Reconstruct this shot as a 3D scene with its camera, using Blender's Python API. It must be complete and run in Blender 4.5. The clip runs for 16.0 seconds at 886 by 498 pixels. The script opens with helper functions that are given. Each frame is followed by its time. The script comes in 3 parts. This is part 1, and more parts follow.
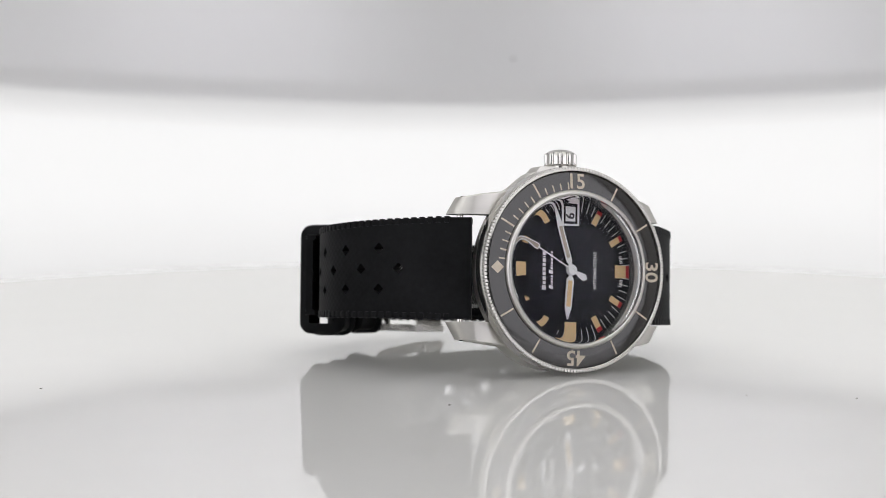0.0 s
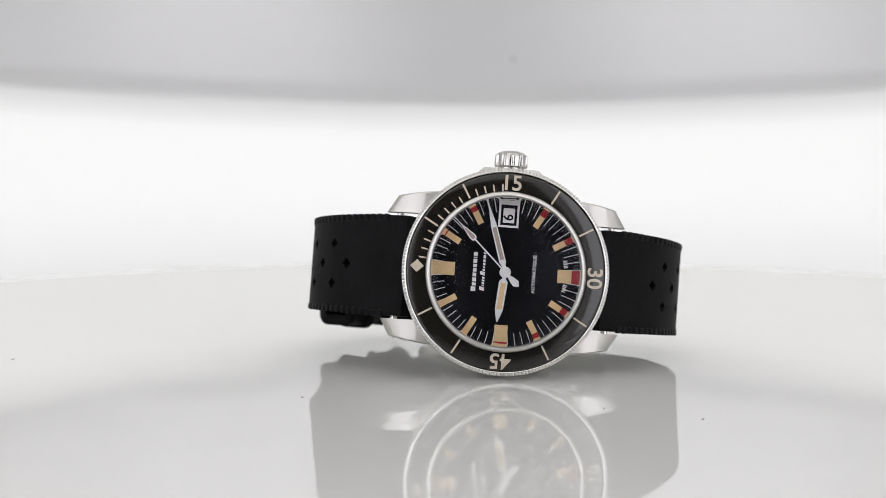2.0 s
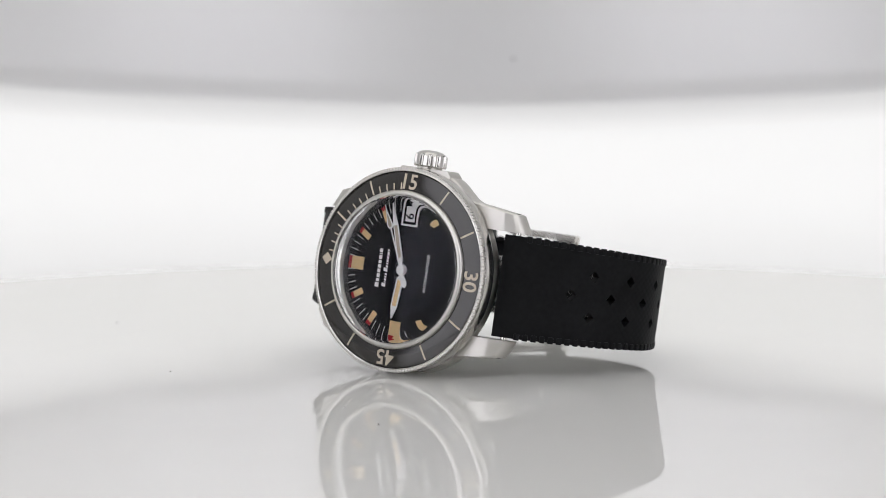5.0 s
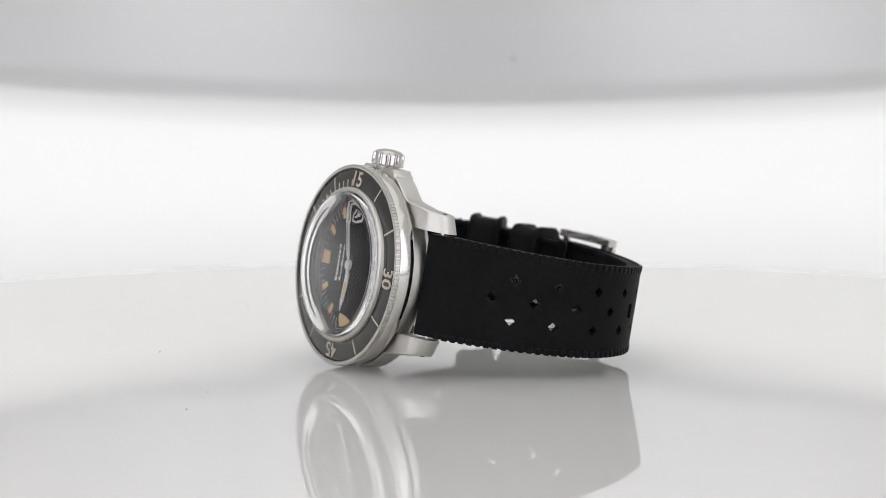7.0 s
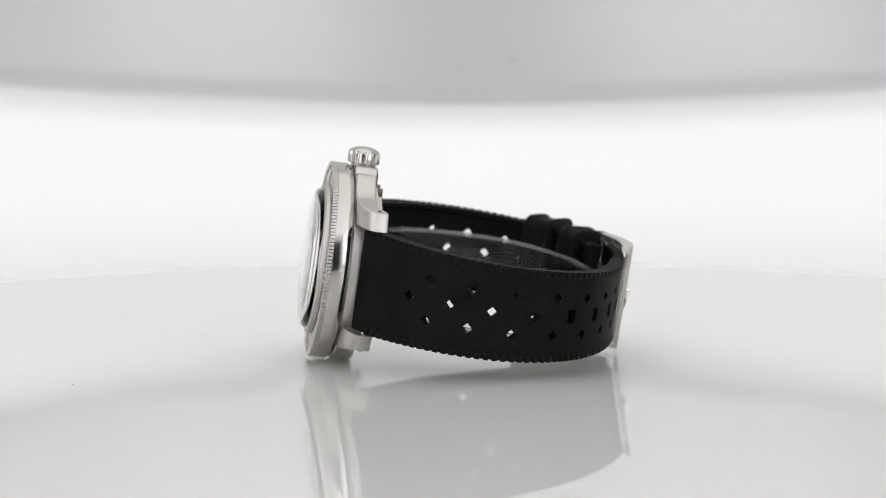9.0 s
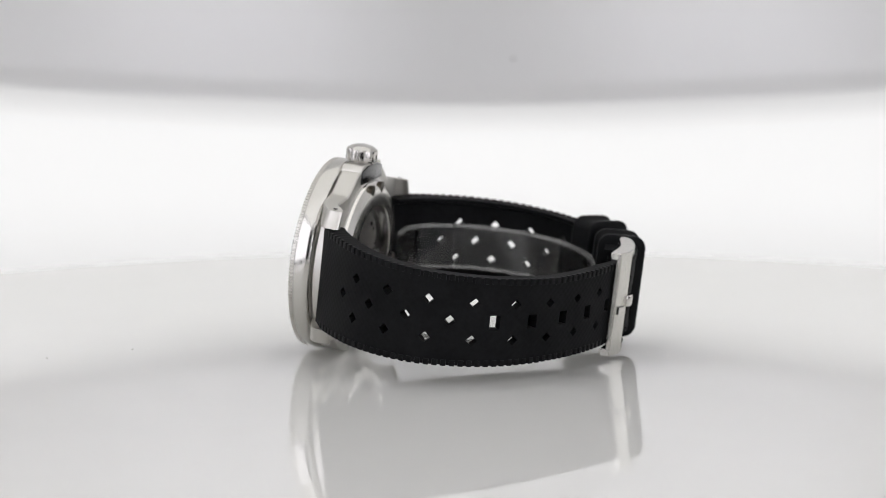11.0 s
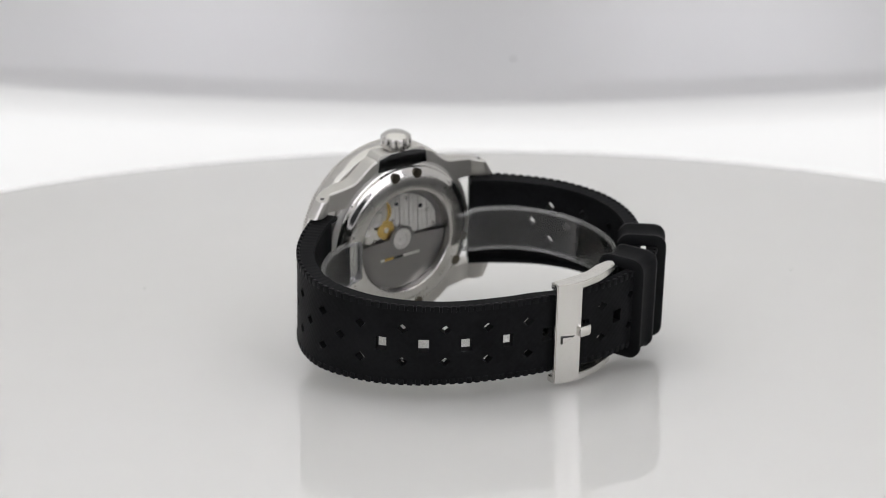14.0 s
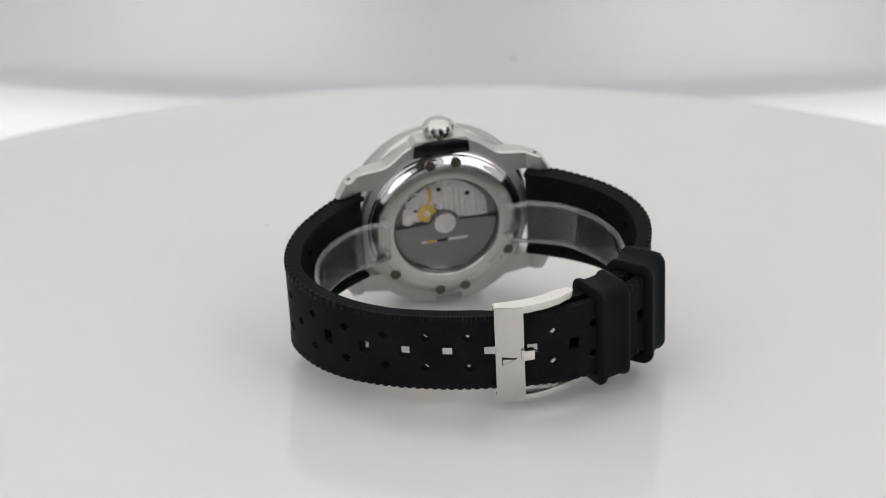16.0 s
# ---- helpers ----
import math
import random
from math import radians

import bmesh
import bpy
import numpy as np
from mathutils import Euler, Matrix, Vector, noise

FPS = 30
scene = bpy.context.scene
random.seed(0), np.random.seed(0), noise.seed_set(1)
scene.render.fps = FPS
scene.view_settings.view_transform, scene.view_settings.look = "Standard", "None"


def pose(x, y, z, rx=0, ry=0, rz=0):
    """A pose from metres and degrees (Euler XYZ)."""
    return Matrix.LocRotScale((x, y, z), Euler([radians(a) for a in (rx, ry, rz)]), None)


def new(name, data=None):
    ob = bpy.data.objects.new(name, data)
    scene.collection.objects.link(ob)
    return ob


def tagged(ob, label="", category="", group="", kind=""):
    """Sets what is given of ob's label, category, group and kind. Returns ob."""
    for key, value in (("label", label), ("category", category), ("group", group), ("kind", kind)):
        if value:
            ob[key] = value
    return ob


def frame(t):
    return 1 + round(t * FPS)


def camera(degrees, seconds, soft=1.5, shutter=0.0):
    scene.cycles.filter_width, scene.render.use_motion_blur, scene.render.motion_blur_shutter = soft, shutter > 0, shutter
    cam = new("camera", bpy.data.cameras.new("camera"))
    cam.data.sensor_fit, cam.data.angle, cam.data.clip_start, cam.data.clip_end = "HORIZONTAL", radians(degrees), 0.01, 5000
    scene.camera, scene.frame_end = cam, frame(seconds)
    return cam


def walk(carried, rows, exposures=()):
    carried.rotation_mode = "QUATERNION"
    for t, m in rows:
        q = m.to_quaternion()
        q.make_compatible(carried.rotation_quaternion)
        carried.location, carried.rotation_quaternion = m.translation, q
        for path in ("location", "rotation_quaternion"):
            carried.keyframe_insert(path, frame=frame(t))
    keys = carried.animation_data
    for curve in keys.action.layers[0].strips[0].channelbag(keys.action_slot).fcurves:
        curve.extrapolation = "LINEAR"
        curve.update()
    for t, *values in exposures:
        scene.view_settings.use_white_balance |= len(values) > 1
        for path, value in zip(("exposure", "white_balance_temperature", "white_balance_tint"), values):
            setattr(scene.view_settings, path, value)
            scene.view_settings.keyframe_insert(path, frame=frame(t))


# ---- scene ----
# ---- camera: stands still, looks slightly down on the tilting turntable ----
PITCH = 5.396                      # downward angle of the lens
cam = camera(22.18, 16.0, soft=0.75)
CAM_POSE = pose(-0.0087, -0.4866, 0.0667, 90 - PITCH, 0, 0)
cam.data.dof.use_dof = True
cam.data.dof.focus_distance, cam.data.dof.aperture_fstop = 0.452, 20.0
walk(cam, [(0.0, CAM_POSE), (16.0, CAM_POSE)])

# turntable: spin (degrees a second) and tilt toward the lens over time
SPIN_START, SPIN_RATE = 26.63, -12.118
PIVOT_Z = 0.00478
TILT = [(0, 0), (10.3, 0), (10.7, 0.3), (11.0, 0.95), (11.5, 2.3), (12.5, 5.37), (13.5, 8.45),
        (14.5, 11.29), (15.2, 13.32), (16.0, 15.67)]
PLATE_TOP = -0.0019


def tilt_at(t):
    for (a, x), (b, y) in zip(TILT, TILT[1:]):
        if t <= b:
            return x + (y - x) * (t - a) / (b - a)
    return TILT[-1][1]


def table_pose(t):
    return pose(0, 0, PIVOT_Z, tilt_at(t)) @ pose(0, 0, -PIVOT_Z, 0, 0, SPIN_START + SPIN_RATE * t)


WATCH_REST = pose(0.002384, -0.035853, 0.019482, -7.872, 0, 0) @ pose(0, 0, 0, 0, 4.448, 0)
STEPS = [i * 0.5 for i in range(33)]

# ---- light: closed white photo booth, glowing back panel; glowing ceiling added out of view ----
world = bpy.data.worlds.new("world")
scene.world = world
world.use_nodes = True
world.node_tree.nodes["Background"].inputs[0].default_value = (0.9, 0.92, 1.0, 1)
world.node_tree.nodes["Background"].inputs[1].default_value = 0.15
scene.view_settings.exposure = 0.04


# ---- materials ----
def material(name, color, rough=0.5, metal=0.0, ior=1.45, grain=0.0, grain_scale=300.0, bump=0.0, bump_scale=400.0,
             coat=0.0, rough_var=0.0):
    m = bpy.data.materials.new(name)
    m.use_nodes = True
    nt = m.node_tree
    b = nt.nodes["Principled BSDF"]
    b.inputs["Base Color"].default_value = (*color, 1)
    b.inputs["Roughness"].default_value = rough
    b.inputs["Metallic"].default_value = metal
    b.inputs["IOR"].default_value = ior
    b.inputs["Coat Weight"].default_value = coat
    b.inputs["Coat Roughness"].default_value = 0.03
    co = nt.nodes.new("ShaderNodeTexCoord")
    if grain or rough_var:
        n1 = nt.nodes.new("ShaderNodeTexNoise")
        n1.inputs["Scale"].default_value = grain_scale
        n1.inputs["Detail"].default_value = 5
        nt.links.new(co.outputs["Object"], n1.inputs["Vector"])
        n2 = nt.nodes.new("ShaderNodeTexNoise")
        n2.inputs["Scale"].default_value = grain_scale / 9
        nt.links.new(co.outputs["Object"], n2.inputs["Vector"])
        add = nt.nodes.new("ShaderNodeMath")
        add.operation = "ADD"
        nt.links.new(n1.outputs["Fac"], add.inputs[0])
        nt.links.new(n2.outputs["Fac"], add.inputs[1])
        if grain:
            ramp = nt.nodes.new("ShaderNodeMapRange")
            ramp.inputs["From Min"].default_value, ramp.inputs["From Max"].default_value = 0.6, 1.4
            ramp.inputs["To Min"].default_value, ramp.inputs["To Max"].default_value = 1 - grain, 1 + grain
            nt.links.new(add.outputs[0], ramp.inputs["Value"])
            mul = nt.nodes.new("ShaderNodeVectorMath")
            mul.operation = "SCALE"
            mul.inputs[0].default_value = color
            nt.links.new(ramp.outputs[0], mul.inputs["Scale"])
            nt.links.new(mul.outputs[0], b.inputs["Base Color"])
        if rough_var:
            rr = nt.nodes.new("ShaderNodeMapRange")
            rr.inputs["From Min"].default_value, rr.inputs["From Max"].default_value = 0.6, 1.4
            rr.inputs["To Min"].default_value = max(0.0, rough - rough_var)
            rr.inputs["To Max"].default_value = rough + rough_var
            nt.links.new(add.outputs[0], rr.inputs["Value"])
            nt.links.new(rr.outputs[0], b.inputs["Roughness"])
    if bump:
        n3 = nt.nodes.new("ShaderNodeTexNoise")
        n3.inputs["Scale"].default_value = bump_scale
        n3.inputs["Detail"].default_value = 4
        nt.links.new(co.outputs["Object"], n3.inputs["Vector"])
        bp = nt.nodes.new("ShaderNodeBump")
        bp.inputs["Strength"].default_value = bump
        bp.inputs["Distance"].default_value = 0.0001
        nt.links.new(n3.outputs["Fac"], bp.inputs["Height"])
        nt.links.new(bp.outputs[0], b.inputs["Normal"])
    return m


def glow(name, color, strength):
    m = bpy.data.materials.new(name)
    m.use_nodes = True
    b = m.node_tree.nodes["Principled BSDF"]
    b.inputs["Base Color"].default_value = (0.8, 0.8, 0.8, 1)
    b.inputs["Roughness"].default_value = 0.6
    b.inputs["Emission Color"].default_value = (*color, 1)
    b.inputs["Emission Strength"].default_value = strength
    return m


def panel_material():
    """Backlit acrylic: the light fades toward the panel's upper rim."""
    m = glow("backlit_panel", (1.0, 0.995, 0.985), PANEL_GLOW)
    m.node_tree.nodes["Principled BSDF"].inputs["Base Color"].default_value = (0.42, 0.42, 0.42, 1)
    nt = m.node_tree
    co = nt.nodes.new("ShaderNodeTexCoord")
    sep = nt.nodes.new("ShaderNodeSeparateXYZ")
    nt.links.new(co.outputs["Object"], sep.inputs[0])
    mr = nt.nodes.new("ShaderNodeMapRange")
    mr.interpolation_type = "SMOOTHSTEP"
    mr.inputs["From Min"].default_value, mr.inputs["From Max"].default_value = PANEL_TOP + 0.002, PANEL_TOP - 0.013
    mr.inputs["To Min"].default_value, mr.inputs["To Max"].default_value = 0.55 * PANEL_GLOW, PANEL_GLOW
    sq, sub = nt.nodes.new("ShaderNodeMath"), nt.nodes.new("ShaderNodeMath")      # the rim rises toward the sides
    sq.operation, sub.operation = "MULTIPLY", "MULTIPLY_ADD"
    nt.links.new(sep.outputs["X"], sq.inputs[0])
    nt.links.new(sep.outputs["X"], sq.inputs[1])
    nt.links.new(sq.outputs[0], sub.inputs[0])
    sub.inputs[1].default_value = -RIM_RISE
    nt.links.new(sep.outputs["Z"], sub.inputs[2])
    nt.links.new(sub.outputs[0], mr.inputs["Value"])
    low = nt.nodes.new("ShaderNodeMapRange")
    low.inputs["From Min"].default_value, low.inputs["From Max"].default_value = -0.03, 0.012
    low.inputs["To Min"].default_value, low.inputs["To Max"].default_value = 0.7, 1.0
    nt.links.new(sep.outputs["Z"], low.inputs["Value"])
    mul = nt.nodes.new("ShaderNodeMath")
    mul.operation = "MULTIPLY"
    nt.links.new(mr.outputs[0], mul.inputs[0])
    nt.links.new(low.outputs[0], mul.inputs[1])
    nt.links.new(mul.outputs[0], m.node_tree.nodes["Principled BSDF"].inputs["Emission Strength"])
    return m


PANEL_TOP = 0.0430
RIM_RISE = 0.34                    # per metre: z of the rim grows by RIM_RISE * x * x
PANEL_GLOW = 0.60
CEILING_GLOW = 0.63
SOFTBOX_GLOW = 1.29

M_PANEL = panel_material()
M_WALL = material("booth_white", (0.77, 0.767, 0.772), 0.7, grain=0.03, grain_scale=30, bump=0.1)
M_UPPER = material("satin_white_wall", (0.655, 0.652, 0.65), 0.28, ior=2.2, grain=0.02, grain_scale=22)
M_CEIL = glow("ceiling_fill_glow", (0.99, 0.99, 0.945), CEILING_GLOW)
M_SOFT = glow("softbox_fill_glow", (0.935, 0.92, 1.0), SOFTBOX_GLOW)
M_DARK = material("booth_black", (0.02, 0.02, 0.022), 0.7, grain=0.2, grain_scale=60)
M_PLATE = material("white_acrylic", (0.625, 0.62, 0.587), 0.016, ior=1.45, grain=0.012, grain_scale=60, rough_var=0.006)
opal = M_PLATE.node_tree.nodes["Principled BSDF"].inputs      # opal acrylic carries light sideways under what stands on it
opal["Subsurface Weight"].default_value, opal["Subsurface Scale"].default_value = 1.0, 0.04
opal["Subsurface Radius"].default_value = (1, 1, 1)
M_STEEL = material("polished_steel", (0.67, 0.655, 0.625), 0.09, 1.0, rough_var=0.01, grain=0.008, grain_scale=400)
M_SATIN = material("satin_steel", (0.56, 0.546, 0.515), 0.40, 1.0, rough_var=0.012, grain=0.008, grain_scale=400)
M_DARK_STEEL = material("dark_steel", (0.06, 0.06, 0.062), 0.2, 1.0, grain=0.1, grain_scale=400)
M_NOTCH = material("shaded_steel", (0.13, 0.115, 0.09), 0.3, 1.0, grain=0.15, grain_scale=900)
M_BEZEL = material("bezel_steel", (0.56, 0.547, 0.52), 0.15, 1.0, rough_var=0.015, grain=0.01, grain_scale=400)
M_BRUSH = material("brushed_steel", (0.67, 0.655, 0.62), 0.26, 1.0, rough_var=0.015, grain=0.01, grain_scale=300)
M_RUBBER = material("black_rubber", (0.0062, 0.0064, 0.007), 0.5, ior=1.17, grain=0.25, grain_scale=900, bump=0.5, bump_scale=2600)


def woven_rubber():
    """Rubber with an embossed basket weave, laid out along the strap."""
    m = material("woven_rubber", (0.0078, 0.008, 0.0086), 0.55, ior=1.12, grain=0.3, grain_scale=900)
    nt = m.node_tree
    at, co, sep = nt.nodes.new("ShaderNodeAttribute"), nt.nodes.new("ShaderNodeTexCoord"), nt.nodes.new("ShaderNodeSeparateXYZ")
    at.attribute_name = "along"
    nt.links.new(co.outputs["Object"], sep.inputs[0])

    def op(kind, a, b):
        n = nt.nodes.new("ShaderNodeMath")
        n.operation = kind
        for k, q in enumerate((a, b)):
            if q is None:
                continue
            if isinstance(q, (int, float)):
                n.inputs[k].default_value = q
            else:
                nt.links.new(q, n.inputs[k])
        return n.outputs[0]
    a = op("SINE", op("MULTIPLY", at.outputs["Fac"], 2 * math.pi / 1.5), None)
    b = op("SINE", op("MULTIPLY", sep.outputs["Z"], 2 * math.pi / 0.0015), None)
    h = op("MULTIPLY", a, b)
    bp = nt.nodes.new("ShaderNodeBump")
    bp.inputs["Strength"].default_value, bp.inputs["Distance"].default_value = 0.13, 0.0001
    nt.links.new(h, bp.inputs["Height"])
    nt.links.new(bp.outputs[0], nt.nodes["Principled BSDF"].inputs["Normal"])
    return m


M_STRAP = woven_rubber()
M_INSERT = material("black_sapphire_insert", (0.0105, 0.009, 0.007), 0.10, ior=1.62, grain=0.1, grain_scale=500)
M_DIAL = material("black_dial", (0.004, 0.004, 0.0055), 0.45, ior=1.2, grain=0.15, grain_scale=900)
M_LUME = material("aged_cream_lume", (0.86, 0.62, 0.32), 0.55, grain=0.06, grain_scale=1500, bump=0.2, bump_scale=4000)
M_MARK = material("faded_beige_lume", (0.47, 0.41, 0.33), 0.45, grain=0.08, grain_scale=1500)
M_RED = material("red_lacquer", (0.50, 0.012, 0.018), 0.4, grain=0.08, grain_scale=1500)
M_WHITE = material("white_print", (0.9, 0.9, 0.89), 0.5, grain=0.03, grain_scale=1500)
M_HAND = material("white_lacquer", (0.92, 0.92, 0.92), 0.3, grain=0.02, grain_scale=1500)
M_GOLD = material("gilt_brass", (0.78, 0.55, 0.18), 0.25, 1.0, grain=0.1, grain_scale=1500)
M_ROTOR = material("grey_rotor", (0.30, 0.29, 0.28), 0.38, 1.0, grain=0.1, grain_scale=900)
M_BRIDGE = material("silver_bridge", (0.8, 0.785, 0.76), 0.33, 1.0, grain=0.14, grain_scale=700, bump=0.3)
M_SPECK = material("dust", (0.08, 0.07, 0.06), 0.9, grain=0.2)


def glass_material(name, rough, ior, tint=(1, 1, 1)):
    m = bpy.data.materials.new(name)
    m.use_nodes = True
    b = m.node_tree.nodes["Principled BSDF"]
    b.inputs["Base Color"].default_value = (*tint, 1)
    b.inputs["Transmission Weight"].default_value = 1
    b.inputs["Roughness"].default_value = rough
    b.inputs["IOR"].default_value = ior
    # anti-reflective coating: works head-on, fails at grazing angles
    nt = m.node_tree
    lw, mr, mx = nt.nodes.new("ShaderNodeLayerWeight"), nt.nodes.new("ShaderNodeMapRange"), nt.nodes.new("ShaderNodeMix")
    mr.inputs["From Min"].default_value, mr.inputs["From Max"].default_value = 0.42, 0.68
    nt.links.new(lw.outputs["Facing"], mr.inputs["Value"])
    mx.data_type = "RGBA"
    mx.inputs[6].default_value, mx.inputs[7].default_value = (0.035, 0.037, 0.048, 1), (1, 1, 1, 1)
    nt.links.new(mr.outputs[0], mx.inputs[0])
    nt.links.new(mx.outputs[2], b.inputs["Specular Tint"])
    cut = nt.nodes.new("ShaderNodeMapRange")
    cut.inputs["From Min"].default_value, cut.inputs["From Max"].default_value = 0.66, 0.84
    nt.links.new(lw.outputs["Facing"], cut.inputs["Value"])
    nt.links.new(cut.outputs[0], b.inputs["Coat Weight"])
    b.inputs["Coat Roughness"].default_value, b.inputs["Coat IOR"].default_value = 0.02, 2.1
    return m


def film_material(name, share, color, rough):
    m = material(name, color, rough, grain=0.06, grain_scale=300)
    nt = m.node_tree
    mix, clear = nt.nodes.new("ShaderNodeMixShader"), nt.nodes.new("ShaderNodeBsdfTransparent")
    mix.inputs[0].default_value = share
    sheen, edge, gloss = nt.nodes.new("ShaderNodeMixShader"), nt.nodes.new("ShaderNodeFresnel"), nt.nodes.new("ShaderNodeBsdfGlossy")
    edge.inputs["IOR"].default_value, gloss.inputs["Roughness"].default_value = 1.4, 0.04
    nt.links.new(clear.outputs[0], mix.inputs[1])
    nt.links.new(nt.nodes["Principled BSDF"].outputs[0], mix.inputs[2])
    for a, b in ((edge.outputs[0], sheen.inputs[0]), (mix.outputs[0], sheen.inputs[1]), (gloss.outputs[0], sheen.inputs[2])):
        nt.links.new(a, b)
    nt.links.new(sheen.outputs[0], nt.nodes["Material Output"].inputs["Surface"])
    return m


M_GLASS = glass_material("sapphire_glass", 0.0, 1.72)
M_CLEAR = film_material("clear_plastic", 0.02, (0.75, 0.75, 0.74), 0.22)
M_RIM = film_material("plastic_rim", 0.36, (0.5, 0.5, 0.49), 0.35)


# ---- mesh helpers (watch meshes are drawn in millimetres) ----
def part(name, bm, mat, parent=None, label="", scale=0.001, m=None, smooth=30):
    bmesh.ops.recalc_face_normals(bm, faces=bm.faces)
    me = bpy.data.meshes.new(name)
    bm.to_mesh(me)
    bm.free()
    if scale != 1:
        me.transform(Matrix.Scale(scale, 4))
    for one in (mat if isinstance(mat, (list, tuple)) else [mat]):
        me.materials.append(one)
    if smooth:
        me.shade_smooth()
        me.set_sharp_from_angle(angle=radians(smooth))
    ob = new(name, me)
    if parent:
        ob.parent = parent
    if m is not None:
        ob.matrix_basis = m
    return tagged(ob, label) if label else ob


def again(ob, m):
    """The same mesh once more under the same thing."""
    o = new(ob.name.split(".")[0], ob.data)
    o.parent = ob.parent
    o.matrix_basis = m
    return o


def lathe(profile, seg=96, closed=True, bm=None):
    """Turns (radius, height toward the glass) round the dial's axis."""
    bm = bm or bmesh.new()
    rings = []
    for r, n in profile:
        if r < 1e-6:
            rings.append([bm.verts.new((0, -n, 0))])
        else:
            rings.append([bm.verts.new((r * math.cos(2 * math.pi * i / seg), -n, r * math.sin(2 * math.pi * i / seg)))
                          for i in range(seg)])
    pairs = list(zip(rings, rings[1:]))
    if closed and len(rings[0]) > 1 and len(rings[-1]) > 1:
        pairs.append((rings[-1], rings[0]))
    for a, b in pairs:
        for i in range(seg):
            j = (i + 1) % seg
            f = [a[i % len(a)], a[j % len(a)], b[j % len(b)], b[i % len(b)]]
            f = list(dict.fromkeys(f))
            if len(f) > 2:
                bm.faces.new(f)
    return bm


def prism(poly, lo, hi, bevel=0.0, bm=None, mat=0):
    """Extrudes a polygon of (u, v) from depth lo to hi (toward the glass)."""
    bm = bm or bmesh.new()
    a = [bm.verts.new((u, -lo, v)) for u, v in poly]
    b = [bm.verts.new((u, -hi, v)) for u, v in poly]
    k = len(poly)
    fs = [bm.faces.new(a), bm.faces.new(b[::-1])]
    fs += [bm.faces.new((a[i], b[i], b[(i + 1) % k], a[(i + 1) % k])) for i in range(k)]
    for f in fs:
        f.material_index = mat
    if bevel:
        bmesh.ops.bevel(bm, geom=list({e for f in fs for e in f.edges}), offset=bevel, segments=2, affect="EDGES", profile=0.6)
    return bm


def rect(u0, v0, u1, v1):
    return [(u0, v0), (u1, v0), (u1, v1), (u0, v1)]


def box(c, s, bevel=0.0, bm=None):
    bm = bm or bmesh.new()
    r = bmesh.ops.create_cube(bm, size=1, matrix=Matrix.Translation(c) @ Matrix.Diagonal((*s, 1)))
    if bevel:
        bmesh.ops.bevel(bm, geom=list({e for v in r["verts"] for e in v.link_edges}), offset=bevel, segments=2, affect="EDGES", profile=0.6)
    return bm


def turn(minute):
    """The turn that carries a piece drawn at twelve o'clock to that minute."""
    return pose(0, 0, 0, 0, minute * 6, 0)


def writing(name, body, size, mat, parent, m, depth=0.02, label="", spacing=1.0, bold=0.0):
    cu = bpy.data.curves.new(name, "FONT")
    cu.body, cu.size, cu.extrude = body, size, depth
    cu.offset = bold
    cu.align_x, cu.align_y, cu.space_character = "CENTER", "CENTER", spacing
    cu.resolution_u = 3
    ob = bpy.data.objects.new(name, cu)
    scene.collection.objects.link(ob)
    me = bpy.data.meshes.new_from_object(ob.evaluated_get(bpy.context.evaluated_depsgraph_get()))
    bpy.data.objects.remove(ob)
    me.transform(Matrix.Scale(0.001, 4))
    me.materials.clear()
    me.materials.append(mat)
    o = new(name, me)
    o.parent = parent
    o.matrix_basis = m
    return tagged(o, label) if label else o


def mm(u, n, v, rx=0, ry=0, rz=0):
    return pose(u / 1000, -n / 1000, v / 1000, rx, ry, rz)


